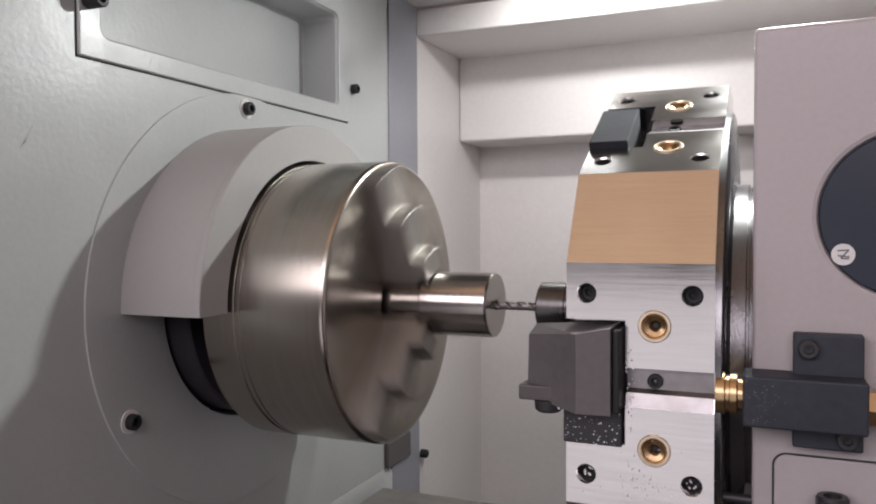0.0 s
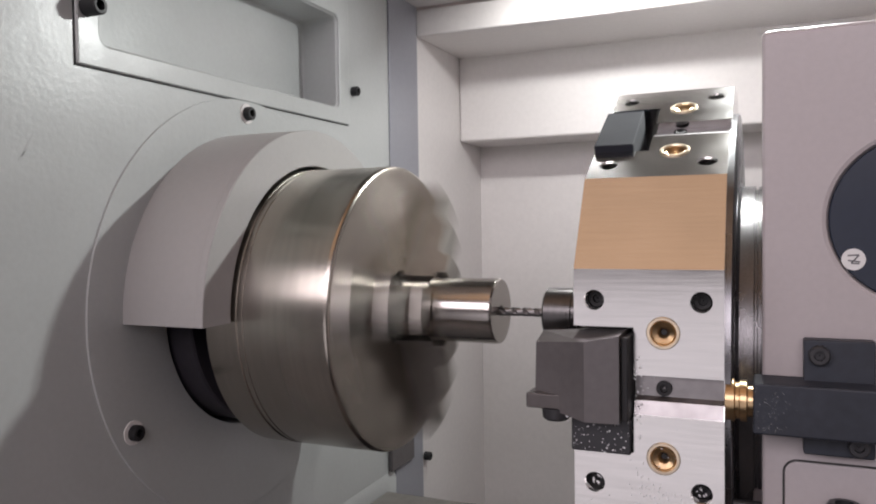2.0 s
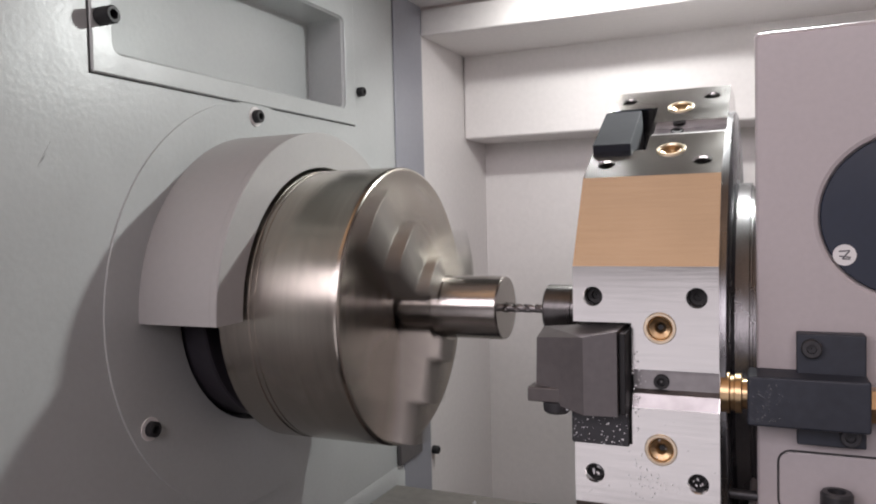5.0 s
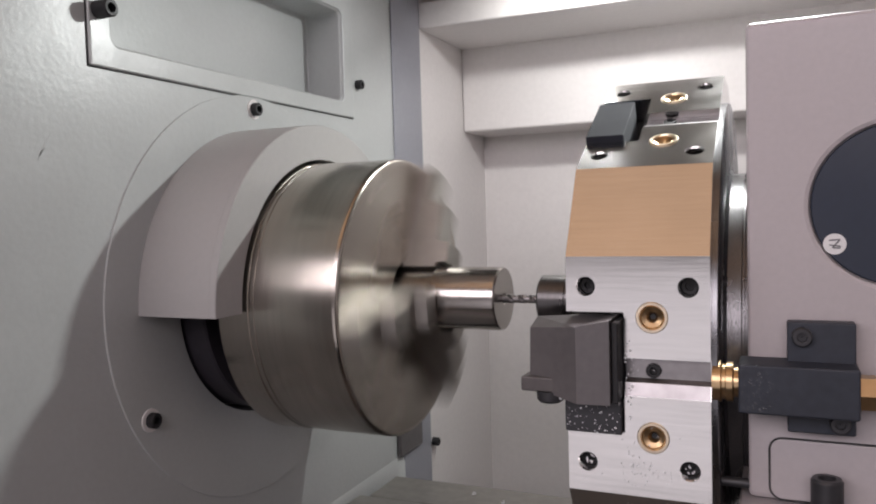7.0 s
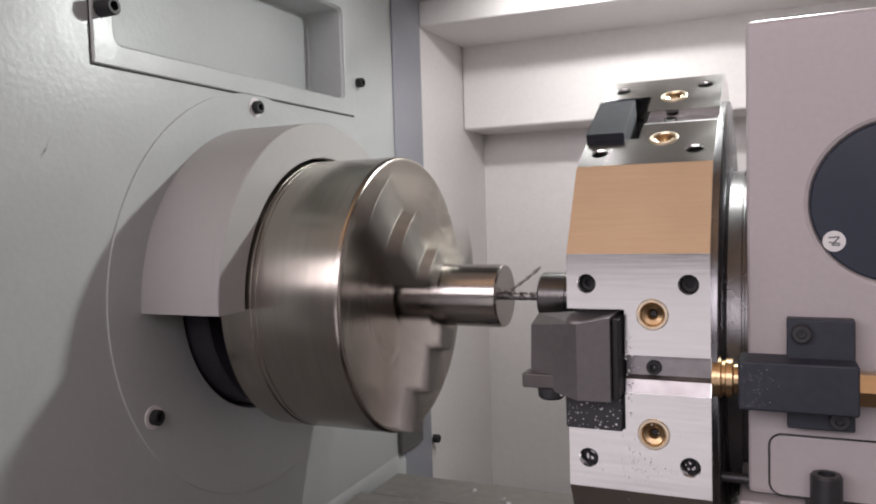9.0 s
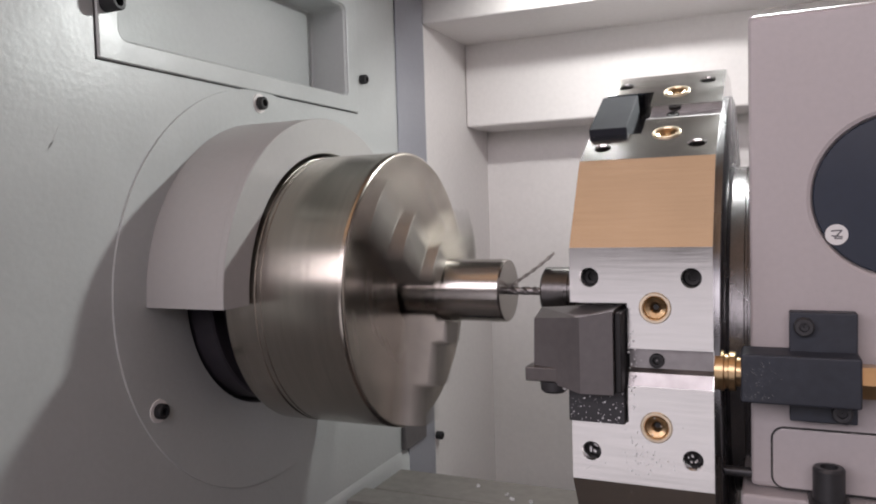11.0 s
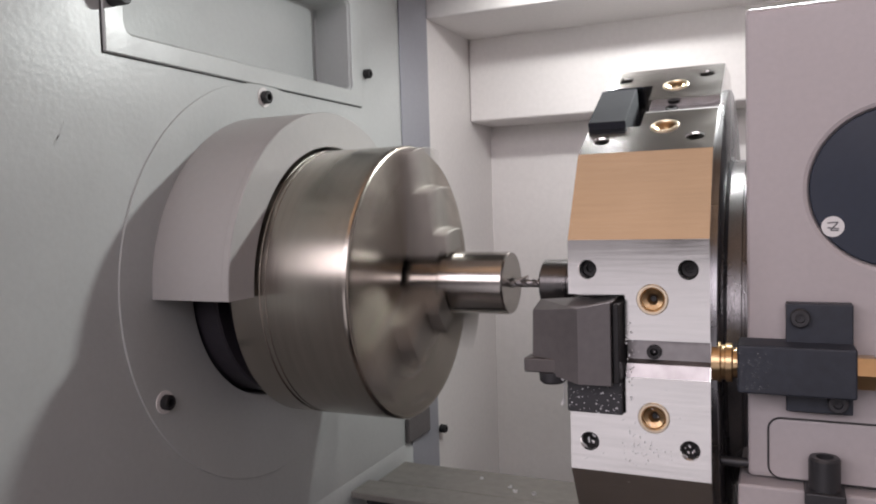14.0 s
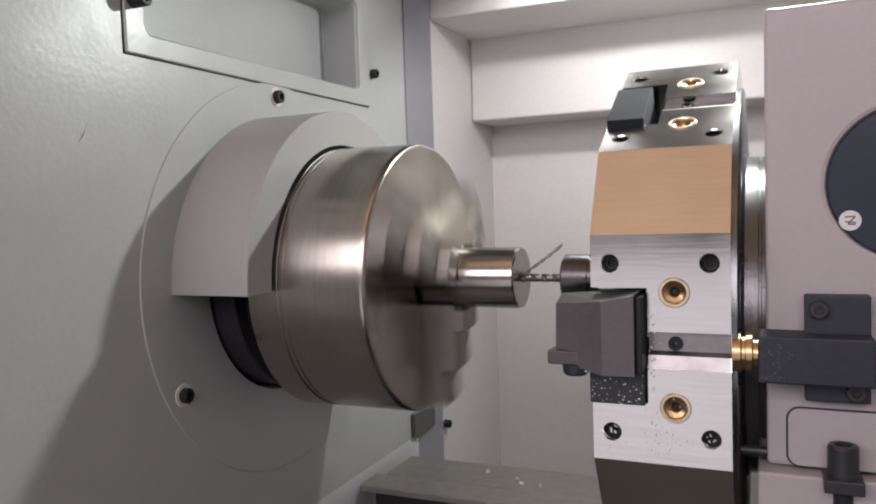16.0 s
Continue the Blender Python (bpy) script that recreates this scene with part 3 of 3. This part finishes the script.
box(bm, W, 1.0, -0.75, 0.55, -0.80, -0.75)
tagged(part("chip_pan", bm, PAN), "unseen chip pan under the work area, dark for the lower reflections", "pan", kind="structure")

# marks on the wall
rng = random.Random(5)
for y, z, a, ln in ((-0.2010, 0.1093, 60, 0.018), (-0.2035, 0.1050, 52, 0.010), (-0.222, -0.028, 100, 0.003)):
    bm = bmesh.new()
    prism_x(bm, [(-ln / 2, 0), (0, -0.0006), (ln / 2, 0), (0, 0.0006)], -0.001, 0.00008)
    tagged(part("scuff_mark", bm, SCUFF, at=pose(W, y, z, a)), "faint grey scuff on the painted wall", "scuff", "scuffs on the wall")

# pencilled sign on the round sticker
bm = bmesh.new()
for y0, z0, y1, z1 in ((-0.0030, 0.0022, 0.0028, 0.0026), (0.0028, 0.0026, -0.0012, -0.0022), (-0.0028, -0.0006, 0.0032, -0.0014), (-0.0012, -0.0022, 0.0030, -0.0024)):
    dy, dz = y1 - y0, z1 - z0
    ln = math.hypot(dy, dz)
    ny, nz = -dz / ln * 0.0004, dy / ln * 0.0004
    prism_x(bm, [(y0 + ny, z0 + nz), (y0 - ny, z0 - nz), (y1 - ny, z1 - nz), (y1 + ny, z1 + nz)], 0.0004, 0.0006)
part("pencil_mark", bm, PENCIL, housing, "grey pencil strokes", at=cap_at)

# coolant drops and fine chips on the wet turret
bm = bmesh.new()
m = station(PHI)


def drop(x, along, r):
    n0 = len(bm.verts)
    bmesh.ops.create_icosphere(bm, subdivisions=1, radius=r)
    shift(bm, m @ Matrix.Translation((-x, 0.0002, along)) @ Matrix.Diagonal((1, 0.45, rng.uniform(0.8, 1.7), 1)), n0)


for k in range(70):
    drop(rng.gauss(0.186, 0.007), rng.gauss(-0.058, 0.007), rng.uniform(0.0002, 0.0006))
for k in range(60):
    drop(rng.uniform(X0 + 0.003, X1 - 0.002), rng.uniform(-0.073, 0.012), rng.uniform(0.00015, 0.00045))
for k in range(26):
    drop(rng.gauss(0.1785, 0.0018), rng.uniform(-0.03, 0.024), rng.uniform(0.0003, 0.0008))
for x, e in ((0.1523, -0.056), (0.2145, -0.056)):
    for k in range(5):
        n0 = len(bm.verts)
        bmesh.ops.create_icosphere(bm, subdivisions=1, radius=rng.uniform(0.0004, 0.0009))
        shift(bm, m @ Matrix.Translation((-x + rng.uniform(-0.003, 0.003), rng.uniform(-0.0090, -0.0060), e + rng.uniform(-0.0035, 0.0015))) @ pose(0, 0, 0, rng.uniform(0, 90), rng.uniform(0, 90)) @ Matrix.Diagonal((1, 0.3, 1.8, 1)), n0)
tagged(part("coolant_drops", bm, GLINT, turret, "coolant drops and fine chips, whitened for their glints"), kind="stuff")
bm = bmesh.new()
for k in range(70):
    n0 = len(bm.verts)
    bmesh.ops.create_icosphere(bm, subdivisions=1, radius=rng.uniform(0.0002, 0.0006))
    shift(bm, Matrix.Translation((rng.uniform(0.139, 0.1745), F - 0.003, rng.uniform(-0.078, -0.057))) @ pose(0, 0, 0, rng.uniform(0, 90), rng.uniform(0, 90)) @ Matrix.Diagonal((1, 0.5, 1.6, 1)), n0)
for k in range(14):
    n0 = len(bm.verts)
    bmesh.ops.create_icosphere(bm, subdivisions=1, radius=rng.uniform(0.0006, 0.0014))
    shift(bm, Matrix.Translation((rng.gauss(0.137, 0.002), F - 0.0105, rng.uniform(-0.060, -0.044))), n0)
tagged(part("wet_chips", bm, GLINT, tool, "wet fine chips on the clamp, whitened for their glints"), kind="stuff")

# coolant spray on the valve block
bm = bmesh.new()
for k in range(70):
    n0 = len(bm.verts)
    bmesh.ops.create_icosphere(bm, subdivisions=1, radius=rng.uniform(0.0002, 0.0006))
    shift(bm, Matrix.Translation((rng.gauss(0.2525, 0.0045), HY - 0.0300, rng.uniform(-0.0570, -0.0330))) @ Matrix.Diagonal((1, 0.3, rng.uniform(0.8, 1.6), 1)), n0)
tagged(part("spray", bm, BLOCK_WET, block, "fine coolant spray"), kind="stuff")

# a few chips left on the way cover
chip = empty("steel_chip", "small curled chip on the way cover, whitened for its glint", "swarf", "chips on the way cover")
bm = bmesh.new()
for k in range(3):
    ring_body(bm, [(-0.0006, 0.0016), (-0.0006, 0.0019), (0.0006, 0.0019), (0.0006, 0.0016)], 10, start=40 * k, sweep=230)
    shift(bm, pose(0.0011, 0.0004, 0, 10 * k, 25 * k, 30), 0)
part("chip_curl", bm, GLINT, chip)
CHIPS = ((0.012, 0.167), (0.041, 0.156), (-0.020, 0.181), (0.020, 0.160))
chip.matrix_basis = pose(CHIPS[0][0], CHIPS[0][1], -0.2200, 0, 0, 20)
for k, (x, y) in enumerate(CHIPS[1:]):
    copy_thing(chip, pose(x, y, -0.2200, 0, 0, 70 + 110 * k))

# long chip that winds out of the drilled hole
swarf = empty("swarf_strand", "thin twisted steel chip coming out of the hole", "swarf")
bm = bmesh.new()
rings = []
for k in range(61):
    u = k / 60
    ring = []
    for j in range(6):
        a = 2 * math.pi * j / 6 + 26 * u
        r = 0.0010 if j % 3 else 0.0014
        ring.append(bm.verts.new((0.058 * (u - 1), 0.0012 * math.sin(7 * u) + r * math.cos(a), 0.0010 * math.sin(5 * u + 1) + r * math.sin(a))))
    rings.append(ring)
for p, q in zip(rings, rings[1:]):
    for j in range(6):
        bm.faces.new((p[j], p[(j + 1) % 6], q[(j + 1) % 6], q[j]))
bm.faces.new(rings[0][::-1])
bm.faces.new(rings[-1])
part("chip_ribbon", bm, CHIP, swarf)

# loose chip that drops from behind the turning tool
thread = empty("loose_chip", "pale curled chip dropping beside the turning tool", "swarf")
bm = bmesh.new()
rings = []
for k in range(31):
    u = k / 30
    ring = []
    for j in range(6):
        a = 2 * math.pi * j / 6 + 9 * u
        r = (0.0006 if j % 3 else 0.0009) * (1.0 + 0.9 * max(0.0, 0.15 - u) / 0.15)
        ring.append(bm.verts.new((0.0014 * math.sin(4 * u) + r * math.cos(a), r * math.sin(a), 0.042 * (u - 0.5))))
    rings.append(ring)
for p, q in zip(rings, rings[1:]):
    for j in range(6):
        bm.faces.new((p[j], p[(j + 1) % 6], q[(j + 1) % 6], q[j]))
bm.faces.new(rings[0][::-1])
bm.faces.new(rings[-1])
part("chip_curl", bm, LABEL, thread)

MOVERS = (turret, housing, base, bolt, block, tool, blank, drill)


def motions():
    """The spindle turns the chuck and the bar; the turret slide feeds along x."""
    drift = [(0, 0), (4, 0), (6.5, -15), (8.5, -16), (9, -9), (11.5, -76), (16, -77)]
    rows = []
    for f in range(481):
        t = f / FPS
        rows.append((t, pose(0, 0, 0, (113 + 1830 * t + float(np.interp(t, [d[0] for d in drift], [d[1] for d in drift]))) % 360)))
    for ob in (chuck, work):
        walk(ob, rows)
    # the rigid chip slides out of the hole and back into the bar, to fit its length in view
    out = [(0, 0), (2.6, 0), (3.0, 0.030), (3.5, 0.046), (3.8, 0.030), (4.0, 0.022), (4.4, 0.0), (8.2, 0.0), (8.6, 0.020), (9.0, 0.034), (11.5, 0.046), (12.0, 0.050),
           (12.5, 0.054), (13.0, 0.054), (13.5, 0.022), (14.0, 0.014), (14.4, 0.0), (15.0, 0.0), (15.5, 0.030), (16.0, 0.040)]
    walk(swarf, [(t, pose(0.0770, -0.0015, 0.0010, 0, -37 * min(1.0, d / 0.028)) @ Matrix.Translation((d, 0, 0))) for t, d in out])
    fall = [(0, 0.130, -0.030), (13.8, 0.130, -0.030), (14.1, 0.113, -0.078), (14.5, 0.118, -0.084), (14.8, 0.106, -0.080), (15.0, 0.1005, -0.074), (15.06, 0.1005, -0.10), (15.4, 0.1005, -0.728), (16.0, 0.1005, -0.728)]
    walk(thread, [(t, pose(x, -0.012, z)) for t, x, z in fall])
    for ob in MOVERS:
        home = ob.matrix_basis.copy()
        walk(ob, [(r[0], Matrix.Translation((r[7], 0, 0)) @ home) for r in ROWS])


motions()
